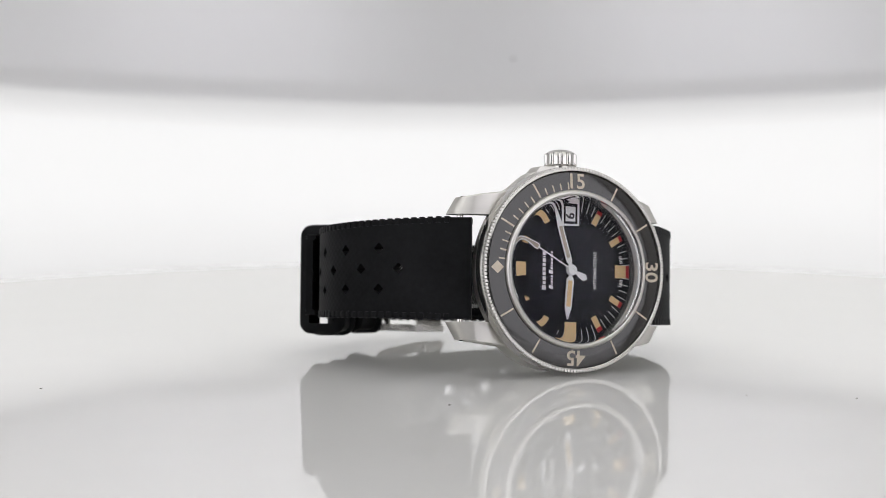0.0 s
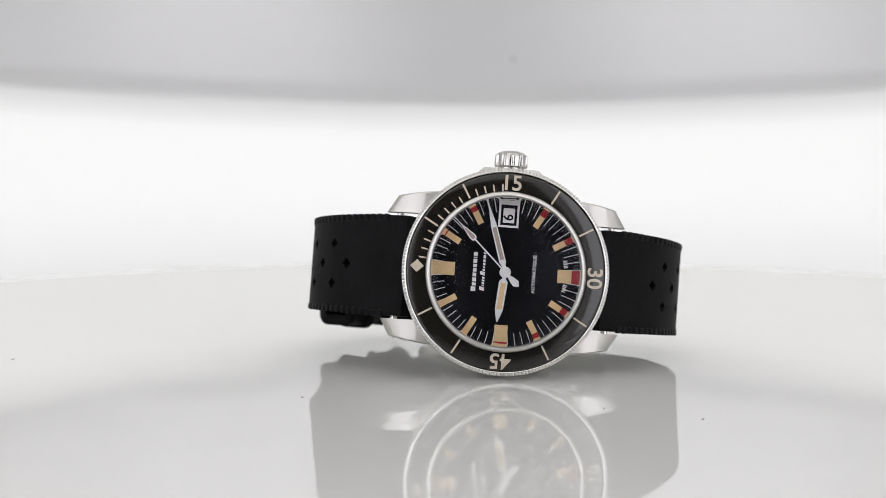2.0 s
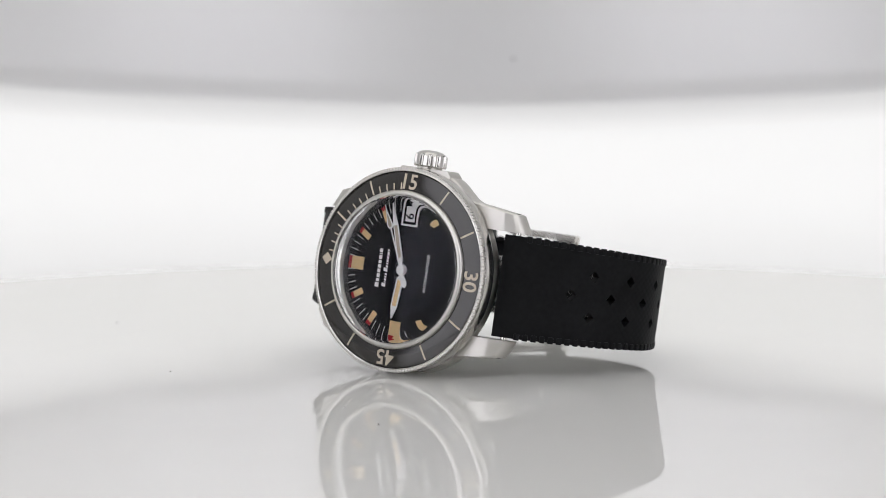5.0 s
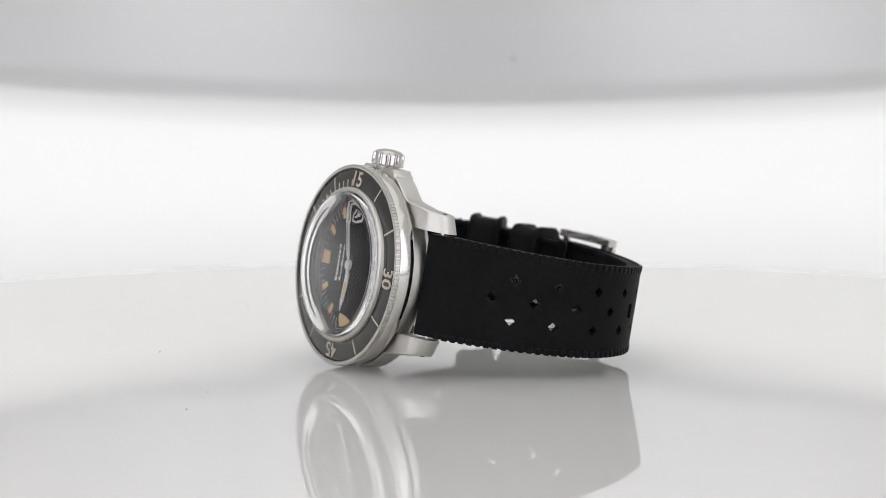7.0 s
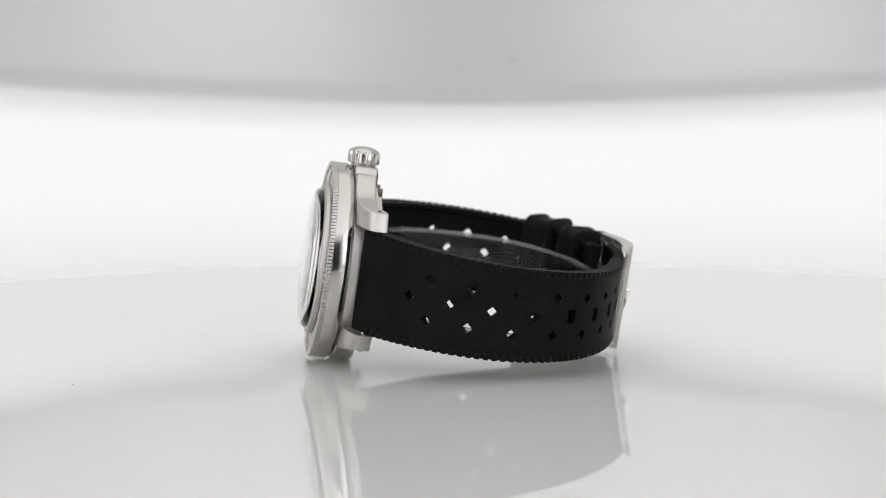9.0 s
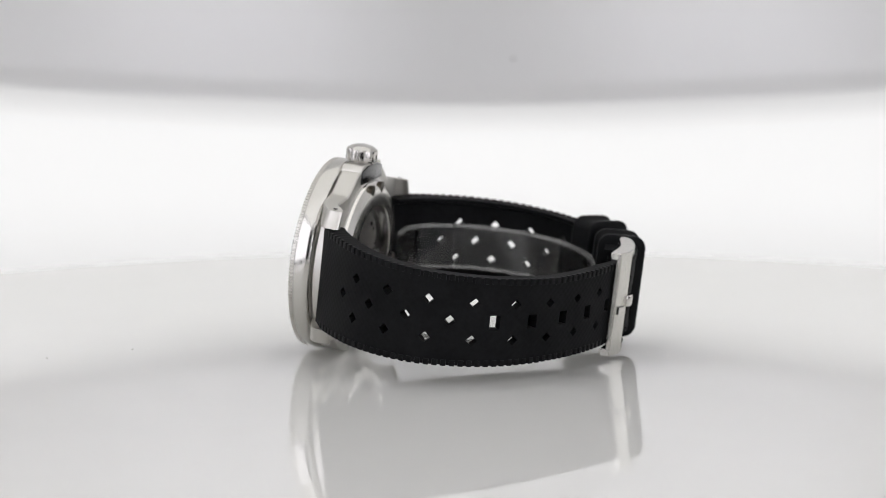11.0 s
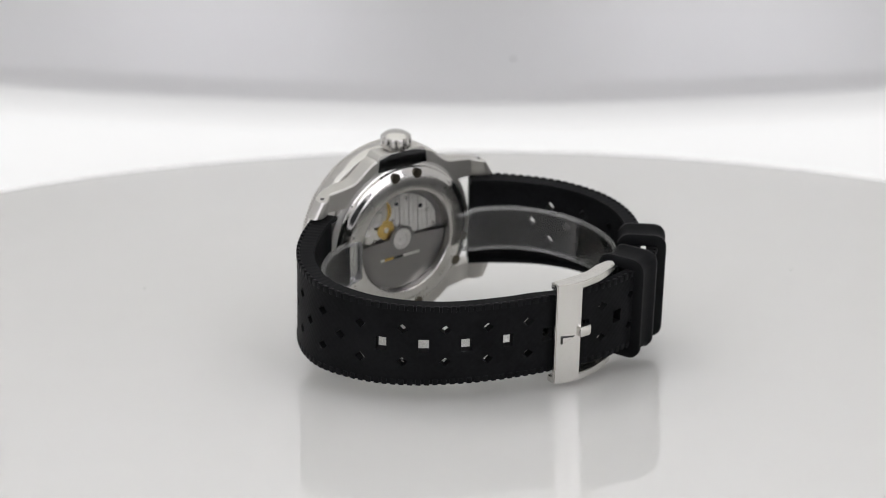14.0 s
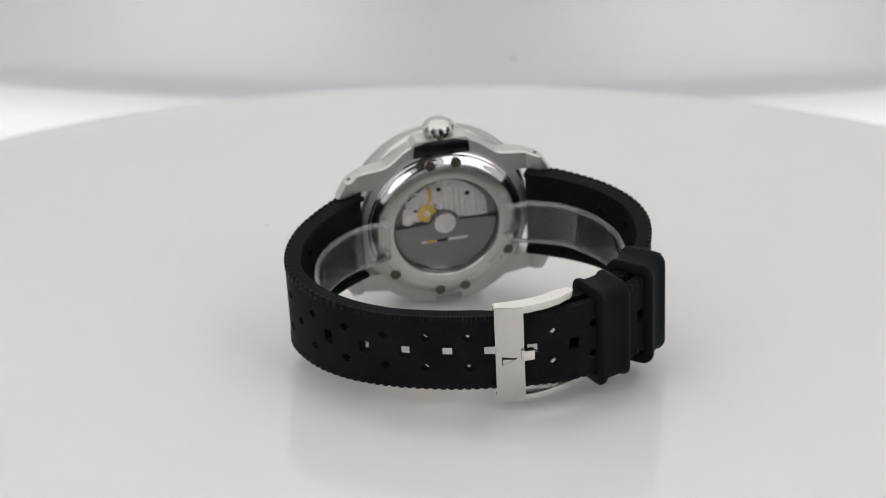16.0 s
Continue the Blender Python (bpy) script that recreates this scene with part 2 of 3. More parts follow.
# ---- booth ----
def booth():
    cx, cy, rad = 0.0, 0.03, 0.262
    # back panel: concave arc behind the turntable
    def arc(name, profile, mat, a0=-95, a1=95, seg=96):
        bm = bmesh.new()
        rows = []
        for i in range(seg + 1):
            a = radians(90 + a0 + (a1 - a0) * i / seg)
            rise = RIM_RISE * (rad * math.cos(a)) ** 2
            rows.append([bm.verts.new((cx + (rad + dr) * math.cos(a), cy + (rad + dr) * math.sin(a), z + (rise if abs(z - PANEL_TOP) < 0.1 else 0)))
                         for dr, z in profile])
        k = len(profile)
        for p, q in zip(rows, rows[1:]):
            for j in range(k):
                bm.faces.new((p[j], q[j], q[(j + 1) % k], p[(j + 1) % k]))
        bm.faces.new(rows[0])
        bm.faces.new(rows[-1][::-1])
        return part(name, bm, mat, scale=1)
    tagged(arc("light_panel", [(0, -0.16), (0, PANEL_TOP), (0.006, PANEL_TOP), (0.006, -0.16)], M_PANEL),
           "curved backlit white acrylic panel behind the turntable", "light panel", kind="structure")
    lip = [(-0.001 * math.sin(radians(a)) ** 2, PANEL_TOP + 0.0001 + 0.008 * a / 90) for a in range(0, 91, 10)]
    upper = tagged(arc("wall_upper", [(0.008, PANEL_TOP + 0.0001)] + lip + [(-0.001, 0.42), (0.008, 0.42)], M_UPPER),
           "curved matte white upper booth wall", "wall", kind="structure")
    # stand-in on the wall for a fixed dust speck on the sensor
    bm = bmesh.new()
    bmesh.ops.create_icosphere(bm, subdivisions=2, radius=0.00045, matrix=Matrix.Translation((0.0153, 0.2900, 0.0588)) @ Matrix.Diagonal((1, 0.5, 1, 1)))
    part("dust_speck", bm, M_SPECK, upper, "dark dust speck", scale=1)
    # floor, ceiling, sides, front: unseen, added to close the booth and bounce light
    bm = bmesh.new()
    box((0, -0.15, -0.168), (1.1, 1.3, 0.016), bm=bm)
    tagged(part("floor", bm, M_WALL, scale=1), "matte white booth floor", "floor", kind="structure")
    bm = bmesh.new()
    box((0, -0.15, 0.428), (1.1, 1.3, 0.016), bm=bm)
    tagged(part("ceiling", bm, M_CEIL, scale=1), "unseen glowing white ceiling added as fill light", "ceiling", kind="structure")
    for s, nm in ((-1, "wall_west"), (1, "wall_east")):
        bm = bmesh.new()
        box((s * 0.40, -0.15, 0.13), (0.02, 1.3, 0.58), bm=bm)
        tagged(part(nm, bm, M_WALL, scale=1), "unseen matte white booth side wall", "wall", kind="structure")
    # unseen front wall behind the lens; its opening is sized for the dark reflections
    bm = bmesh.new()
    y = -0.62
    for c, s in (((-0.27, y, 0.13), (0.26, 0.02, 0.58)), ((0.27, y, 0.13), (0.26, 0.02, 0.58)),
                 ((0, y, 0.375), (0.28, 0.02, 0.09)), ((0, y, -0.125), (0.28, 0.02, 0.07))):
        box(c, s, bm=bm)
    tagged(part("wall_south", bm, M_WALL, scale=1), "unseen matte white front wall, its opening sized for dark reflections", "wall", kind="structure")
    # black sheet added out of view, so faces turned to the lens reflect dark
    bm = bmesh.new()
    box((0, -0.70, 0.08), (0.6, 0.01, 0.6), bm=bm)
    tagged(part("curtain", bm, M_DARK, scale=1), "unseen black cloth added for dark reflections", "curtain", kind="structure")


# unseen glowing sheets, added for side fill and bright reflections in steel and wall
def softboxes():
    for sx in (-1, 1):
        a, b = Vector((sx * 0.195, -0.585, 0)), Vector((sx * 0.385, -0.19, 0))
        mid, d = (a + b) / 2, (b - a)
        root = tagged(new("softbox"), "unseen upright white softbox added at the booth's front corner", "softbox", "pair of softboxes")
        root.matrix_basis = Matrix.Translation((mid.x, mid.y, 0.19)) @ Matrix.Rotation(math.atan2(d.y, d.x), 4, "Z")
        bm = bmesh.new()
        box((0, 0, 0), (d.length, 0.004, 0.40), bm=bm)
        part("diffuser", bm, M_SOFT, root, "glowing cool white sheet added for fill and reflections", scale=1)
        bm = bmesh.new()
        for c, q in (((0, 0, 0.205), (d.length + 0.02, 0.012, 0.01)), ((0, 0, -0.205), (d.length + 0.02, 0.012, 0.01)),
                     ((d.length / 2 + 0.005, 0, 0), (0.01, 0.012, 0.40)), ((-d.length / 2 - 0.005, 0, 0), (0.01, 0.012, 0.40))):
            box(c, q, bm=bm)
        box((0, -sx * 0.0, -0.27), (0.03, 0.02, 0.12), bm=bm)
        part("frame", bm, M_DARK, root, "unseen black frame on a short foot", scale=1)


def turntable():
    root = tagged(new("turntable"), "round glossy white acrylic turntable plate that tilts", "turntable")
    bm = bmesh.new()
    R, top, th = 0.1988, PLATE_TOP, 0.008
    seg = 256
    prof = [(0, top), (R - 0.004, top), (R - 0.0015, top), (R - 0.0004, top - 0.0004), (R, top - 0.0015), (R, top - th + 0.001), (R - 0.001, top - th), (0, top - th)]
    rings = []
    for r, z in prof:
        rings.append([bm.verts.new((r * math.cos(2 * math.pi * i / seg), r * math.sin(2 * math.pi * i / seg), z)) for i in range(seg)] if r else [bm.verts.new((0, 0, z))])
    for a, b in zip(rings, rings[1:]):
        for i in range(seg):
            j = (i + 1) % seg
            bm.faces.new(list(dict.fromkeys([a[i % len(a)], a[j % len(a)], b[j % len(b)], b[i % len(b)]])))
    part("plate", bm, M_PLATE, root, "glossy white acrylic disc", scale=1)
    bm = bmesh.new()
    bmesh.ops.create_cone(bm, cap_ends=True, segments=48, radius1=0.05, radius2=0.04, depth=0.05, matrix=Matrix.Translation((0, 0, top - th - 0.025)))
    part("hub", bm, M_WALL, root, "white bearing hub", scale=1)
    for u, v, r in ((-0.038, -0.0592, 0.0002), (-0.1005, -0.0061, 0.00022), (0.0344, -0.0871, 0.0002), (0.0178, -0.0747, 0.00014)):
        bm = bmesh.new()
        bmesh.ops.create_icosphere(bm, subdivisions=1, radius=r, matrix=Matrix.Translation((u, v, top + r * 0.3)) @ Matrix.Diagonal((1.4, 0.8, 0.5, 1)))
        part("dust_speck", bm, M_SPECK, root, "dark dust speck", scale=1)
    return root


# ---- watch ----
def dial_numeral(name, body, size, minute, radius, n, parent, tilt=0, label=""):
    """Digits whose heads point outward at that minute."""
    a = radians(minute * 6)
    d = Vector((-math.cos(a), 0, math.sin(a)))              # outward
    side = Vector((math.sin(a), 0, math.cos(a)))             # reading direction
    m = Matrix((side, d, side.cross(d))).transposed().to_4x4()
    m.translation = (d * radius + Vector((0, -n, 0))) * 0.001
    return writing(name, body, size, M_MARK, parent, m @ pose(0, 0, 0, tilt, 0, 0), label=label, bold=0.07)


def insert_n(r):
    return 0.05 - 0.022 * (r - 15.8) ** 2


def make_case(w):
    case = part("case", lathe([(15, -3.4), (18.6, -3.4), (19.3, -4.6), (19.6, -5.0), (19.6, -7.8), (19.0, -8.7), (17.9, -9.2), (15, -9.2)], 128),
                M_SATIN, w, "satin steel round watch case")
    top = [(3.0, -4.8), (14.5, -4.8), (17.0, -5.0), (20.5, -5.9), (23.6, -7.3), (24.2, -7.9), (24.4, -8.7)]
    low = [(3.0, -9.0), (16.0, -9.0), (18.0, -8.9), (19.6, -9.0), (20.9, -10.2), (22.6, -11.0), (24.0, -10.95), (24.4, -10.4)]

    def along(line, u):
        for (u0, n0), (u1, n1) in zip(line, line[1:]):
            if u <= u1:
                return n0 + (n1 - n0) * (u - u0) / (u1 - u0)
        return line[-1][1]

    def outer(u, crown_side=False):
        if u > 13.5:
            return 15.75 - 0.13 * (u - 13.5)
        if not crown_side:
            return math.sqrt(20.72 ** 2 - u * u)
        s = min(1.0, (13.5 - u) / 7.5)      # the flank swells toward the crown
        return 15.75 + 0.975 * s + (3 * s * s - 2 * s ** 3) * 3.3 + (s ** 3 - s * s) * -1.3
    def flank(crown_side):
        bm = bmesh.new()
        us = sorted({round(3.0 + 0.55 * i, 3) for i in range(37)} | {23.2, 23.6, 23.9, 24.2, 24.4})
        rows = []
        for u in us:
            inner = 10.85
            bend = 2.0 * max(0.0, (u - 18.5) / 5.9)
            o = outer(u, crown_side)
            t, l = along(top, u), along(low, u)
            rows.append([bm.verts.new(c) for c in ((u, -t, inner), (u - bend, -t, o - 0.28), (u - bend, -t + 0.3, o),
                                                   (u - bend, -l - 0.3, o), (u - bend, -l, o - 0.28), (u, -l, inner))])
        for p, q in zip(rows, rows[1:]):
            for k in range(6):
                bm.faces.new((p[k], q[k], q[(k + 1) % 6], p[(k + 1) % 6]))
        bm.faces.new(rows[0][::-1])
        bm.faces.new(rows[-1])
        bmesh.ops.recalc_face_normals(bm, faces=bm.faces[:])
        return bm
    for sz in (1, -1):
        me = None
        for sx in (1, -1):
            if me is None:
                lug = part("lug", flank(sz > 0), M_SATIN, case, "satin steel lug and flank", smooth=28)
                me = lug.data
                if sz < 0:
                    me.transform(Matrix.Diagonal((1, 1, -1, 1)))
                    me.flip_normals()
            else:
                m2 = me.copy()
                m2.transform(Matrix.Diagonal((-1, 1, 1, 1)))
                m2.flip_normals()
                o = new("lug", m2)
                o.parent = case
                tagged(o, "satin steel lug and flank")
    # spring-bar holes on the lug flanks: black discs paint the shade inside
    for sx in (-1, 1):
        for sz in (-1, 1):
            bm = bmesh.new()
            bmesh.ops.create_cone(bm, cap_ends=True, segments=16, radius1=0.45, radius2=0.45, depth=0.12,
                                  matrix=Matrix.Translation((sx * 21.2, 9.1, sz * (outer(21.2) - 0.16))))
            part("pin_hole", bm, M_DARK, case, "dark disc for a shaded spring-bar hole")
    # spring bars
    for sx in (-1, 1):
        bm = bmesh.new()
        bmesh.ops.create_cone(bm, cap_ends=True, segments=16, radius1=0.7, radius2=0.7, depth=21.8, matrix=Matrix.Translation((sx * 21.6, 9.4, 0)))
        part("spring_bar", bm, M_STEEL, case)
    # crown shoulders
    bm = bmesh.new()
    poly = [(-7.4, 15.5), (-6.6, 20.2), (-5.6, 21.2), (5.6, 21.2), (6.6, 20.2), (7.4, 15.5)]
    prism(poly, -9.1, -4.6, 0.25, bm)
    part("crown_guard", bm, M_SATIN, case, "satin steel crown shoulder")
    # added plate: the shoulder's dark reflection is put into its colour
    bm = prism([(-6.5, 17.3), (-6.1, 20.1), (-3.0, 20.95), (3.0, 20.95), (6.1, 20.1), (6.5, 17.3)], -9.5, -9.0, 0.15)
    part("crown_reflection_plate", bm, M_DARK_STEEL, case, "added dark plate for the dark reflection under the crown")
    # crown
    bm = bmesh.new()
    seg, rings = 120, []
    for h, r, fl in ((20.6, 2.5, 0), (21.45, 2.6, 0), (21.5, 3.2, 1), (21.75, 3.42, 1), (23.7, 3.42, 1), (23.95, 3.3, 0.8), (24.12, 3.1, 0), (24.6, 2.4, 0), (24.88, 1.4, 0), (24.95, 0.5, 0)):
        ring = []
        for i in range(seg):
            an = 2 * math.pi * i / seg
            rr = r - fl * 0.42 * max(0.0, math.cos(12 * an)) ** 0.5 if fl else r
            ring.append(bm.verts.new((rr * math.cos(an), 6.6 + rr * math.sin(an), h)))
        rings.append(ring)
    for p, q in zip(rings, rings[1:]):
        for i in range(seg):
            bm.faces.new((p[i], p[(i + 1) % seg], q[(i + 1) % seg], q[i]))
    bm.faces.new(rings[0])
    bm.faces.new(rings[-1])
    part("crown", bm, M_BEZEL, w, "fluted polished steel crown")


def make_bezel(w):
    bez = part("bezel", lathe([(20.0, -0.3), (20.08, 0.0), (20.2, 0.05), (20.58, -0.12), (20.68, -0.98), (20.82, -1.02), (20.92, -1.5), (20.95, -3.2), (20.82, -3.8), (20.45, -4.35), (20.1, -4.5),
                               (16, -4.5), (16, -2.6), (20.0, -2.6)], 180), M_BEZEL, w, "polished steel rotating bezel with coin edge")
    bm = bmesh.new()
    box((-20.54, 0.5, 0), (0.68, 0.98, 0.57), 0.12, bm)
    tooth = part("tooth", bm, M_SATIN, bez)
    for i in range(1, 180):
        again(tooth, pose(0, 0, 0, 0, 2 * i, 0))
    arc = [16.0 + 0.355 * i for i in range(11)]
    part("bezel_insert", lathe([(q, insert_n(q)) for q in arc] + [(19.8, insert_n(19.8)), (19.95, insert_n(19.95) - 0.08), (20.0, -0.8), (20.0, -2.5), (16.0, -2.5)], 160),
         M_INSERT, bez, "glossy domed black sapphire insert")

    def curved(r0, r1, half):
        """A thin inlay that follows the insert's dome; half gives its half width at a radius."""
        bm = bmesh.new()
        rows = []
        for i in range(7):
            q = r0 + (r1 - r0) * i / 6
            h, n = half(q), insert_n(q)
            rows.append([bm.verts.new(c) for c in ((-q, -n - 0.03, -h), (-q, -n - 0.03, h), (-q, -n + 0.05, h), (-q, -n + 0.05, -h))])
        for p, q in zip(rows, rows[1:]):
            for k in range(4):
                bm.faces.new((p[k], q[k], q[(k + 1) % 4], p[(k + 1) % 4]))
        bm.faces.new(rows[0]), bm.faces.new(rows[-1][::-1])
        return bm
    bm, five = curved(16.45, 19.6, lambda q: 0.19), None
    for m in (5, 10, 20, 25, 35, 40, 50, 55):
        five = part("bezel_mark", bm, M_MARK, bez, "faded beige five-minute bar", m=turn(m), smooth=0) if five is None else again(five, turn(m))
    bm, tick = curved(16.3, 17.7, lambda q: 0.15), None
    for m in [i for i in range(1, 15) if i % 5]:
        tick = part("minute_mark", bm, M_MARK, bez, m=turn(m), smooth=0) if tick is None else again(tick, turn(m))
    part("diamond_mark", curved(16.5, 19.2, lambda q: 0.02 + 1.27 * (1 - abs(q - 17.85) / 1.35)), M_MARK, bez, "faded beige diamond at zero", smooth=0)
    slope = math.degrees(math.atan(0.044 * (17.8 - 15.8)))
    for txt, m in (("15", 15), ("30", 30), ("45", 45)):
        dial_numeral("bezel_numeral", txt, 4.35, m, 17.8, insert_n(17.8) + 0.05, bez, -slope, "faded beige numerals " + txt)
    part("crystal_ring", lathe([(15.12, -1.5), (15.12, 0.85), (15.2, 1.02), (15.4, 1.08), (15.75, 0.98), (16.0, 0.8), (16.15, 0.5), (16.18, -1.5)], 128), M_SATIN, w, "polished steel ring round the crystal")
    # a meniscus: the dial looks deeper and the rim bends what lies under it
    dome = [(15.1, -1.0), (15.1, 1.0), (15.0, 1.5), (14.75, 1.95), (14.3, 2.32), (13.6, 2.62), (12.4, 2.86), (10.5, 3.08), (8, 3.28), (4, 3.5), (0, 3.56),
            (0, 2.5), (4, 2.42), (8, 2.12), (10.5, 1.74), (12.4, 1.28), (13.6, 0.84), (14.3, 0.42), (14.7, -0.1), (14.7, -1.0)]
    glass = part("crystal", lathe(dome, 160, closed=True), M_GLASS, w, "high domed clear sapphire crystal", smooth=60)
    glass.visible_shadow = False
    part("rehaut", lathe([(15.15, -1.2), (15.45, -1.2), (15.45, -3.3), (15.25, -3.3)], 96), M_DIAL, w, "black inner flange")


DIAL_N = -3.0


def make_dial(w):
    dial = part("dial", lathe([(0, DIAL_N), (15.4, DIAL_N), (15.4, DIAL_N - 0.5), (0, DIAL_N - 0.5)], 96), M_DIAL, w, "glossy black dial")

    def marker(wd, r0, red0, red1):
        bm = bmesh.new()
        prism(rect(-red0, -wd / 2, -r0, wd / 2), 0, 0.18, bm=bm, mat=0)
        prism(rect(-red1, -wd / 2, -red0, wd / 2), 0, 0.18, bm=bm, mat=1)
        return bm
    small = None
    base = mm(0, DIAL_N + 0.004, 0) @ Matrix.Diagonal((1.03, 1, 1.03, 1))
    for h in range(12):
        if h == 3:
            continue
        if h in (0, 6, 9):
            r0 = 10.1 if h == 0 else 10.6
            bm = marker(2.65, r0, 13.35, 14.25)
            part("hour_marker", bm, [M_LUME, M_RED], dial, "broad cream hour marker with a red bar", m=base @ turn(5 * h), smooth=0)
        elif small is None:
            small = part("hour_marker", marker(1.25, 10.9, 13.4, 14.2), [M_LUME, M_RED], dial, "narrow cream hour marker with a red bar", m=base @ turn(5 * h), smooth=0)
        else:
            tagged(again(small, base @ turn(5 * h)), "narrow cream hour marker with a red bar")
    bm = prism(rect(-14.5, -0.07, -12.3, 0.07), 0, 0.03)
    tick = None
    for m in range(60):
        if m % 5 == 0 or m in (14, 16):
            continue
        tick = part("minute_tick", bm, M_WHITE, dial, m=base @ turn(m), smooth=0) if tick is None else again(tick, base @ turn(m))
    # date window at three o'clock
    def frame_bm(hw, v0, v1, t):
        bm = bmesh.new()
        for r in (rect(-hw, v0, hw, v0 + t), rect(-hw, v1 - t, hw, v1), rect(-hw, v0 + t, -hw + t, v1 - t), rect(hw - t, v0 + t, hw, v1 - t)):
            prism(r, 0, 0.12, bm=bm)
        return bm
    part("date_frame", frame_bm(2.05, 9.0, 13.9, 0.42), M_WHITE, dial, "white date window frame", m=base, smooth=0)
    part("date_disc", prism(rect(-1.15, 9.95, 1.15, 12.9), 0, 0.03), M_WHITE, dial, "white date disc", m=base, smooth=0)
    up_left = Matrix(((0, -1, 0, 0), (0, 0, -1, 0), (1, 0, 0, 0), (0, 0, 0, 1)))   # writing that reads from nine to three
    writing("date_numeral", "6", 2.9, M_DIAL, dial, mm(0, DIAL_N + 0.06, 11.4) @ up_left, label="black date numeral 6", bold=0.04)
    writing("dial_word", "AUTOMATIQUE", 0.96, M_WHITE, dial, mm(6.0, DIAL_N + 0.03, 0.0) @ up_left, label="white printed word AUTOMATIQUE", spacing=1.2, bold=0.03)
    # maker's name and model script: plain blocks, no letters
    bm, x = bmesh.new(), -4.15
    for wd in (1.0, 0.7, 0.9, 0.85, 0.8, 0.75, 0.9, 0.3, 0.85):
        prism(rect(-6.4 - (0.2 if x < -4 else 0), x, -5.65, x + wd - 0.08), 0, 0.03, bm=bm)
        x += wd + 0.1
    part("name_bar", bm, M_WHITE, dial, "row of white printed blocks", m=base, smooth=0)
    bm, x = bmesh.new(), -4.0
    for i, wd in enumerate((0.8, 0.3, 0.5, 0.4, 0.5, 0.0, 0.8, 0.5, 0.4, 0.6, 0.6, 0.8, 0.4)):
        if wd:
            h = 0.95 if i in (0, 6) else 0.5
            prism([(-3.95, x), (-3.95, x + wd - 0.1), (-3.95 - h, x + wd - 0.1 + 0.25 * h), (-3.95 - h, x + 0.25 * h)], 0, 0.03, bm=bm)
        x += wd + 0.09
    part("script_bar", bm, M_WHITE, dial, "row of small slanted white blocks", m=base, smooth=0)
    # two words too small to read, either side of six o'clock
    for m in (28.1, 31.9):
        bm = bmesh.new()
        for i in range(5):
            prism(rect(-12.75, -0.78 + 0.33 * i, -11.95, -0.6 + 0.33 * i), 0, 0.03, bm=bm)
        part("small_print", bm, M_WHITE, dial, "tiny white printed bars", m=base @ turn(m), smooth=0)


def make_pointers(w):
    def baton(length, wd, neck, l0, l1, name, label, angle, n):
        bm = bmesh.new()
        h = wd / 2
        prism([(0.9, -0.45), (-neck, -0.35), (-neck - 0.7, -h), (-l1, -h * 0.92), (-length, -0.12), (-length, 0.12), (-l1, h * 0.92), (-neck - 0.7, h), (-neck, 0.35), (0.9, 0.45)], 0, 0.2, 0.04, bm)
        lathe([(0, 0.05), (1.15, 0.05), (1.15, 0.25), (0, 0.25)], 32, bm=bm)
        hd = part(name, bm, M_HAND, w, label, m=mm(0, n, 0, 0, angle, 0))
        bm = prism(rect(-l1 + 0.15, -h * 0.55, -l0, h * 0.55), 0.1, 0.225)
        part("lume", bm, M_LUME if name == "hour_hand" else M_MARK, hd, "cream lume strip", smooth=0)
    baton(10.4, 1.8, 1.3, 2.2, 7.8, "hour_hand", "white hour hand with cream lume strip", 275.5, DIAL_N + 0.45)
    baton(14.2, 1.38, 1.4, 2.6, 9.6, "minute_hand", "white minute hand with cream lume strip", 72.4, DIAL_N + 0.75)
    bm = bmesh.new()
    prism([(3.2, -0.75), (2.2, -0.62), (0.6, -0.16), (-9.0, -0.13), (-9.2, -0.55), (-9.9, -0.7), (-13.0, -0.14), (-14.3, -0.06), (-14.3, 0.06), (-13.0, 0.14), (-9.9, 0.7), (-9.2, 0.55), (-9.0, 0.13), (0.6, 0.16), (2.2, 0.62), (3.2, 0.75), (4.0, 0)], 0, 0.15, bm=bm)
    lathe([(0, 0), (1.0, 0), (1.0, 0.25), (0.7, 0.3), (0.35, 0.3), (0.3, 0.15), (0, 0.15)], 32, bm=bm)
    sec = part("second_hand", bm, M_HAND, w, "thin white sweeping second hand")
    part("lume", prism([(-9.4, -0.3), (-9.9, -0.42), (-12.2, -0.12), (-12.2, 0.12), (-9.9, 0.42), (-9.4, 0.3)], 0.08, 0.17), M_MARK, sec, "cream lume lozenge", smooth=0)
    return sec


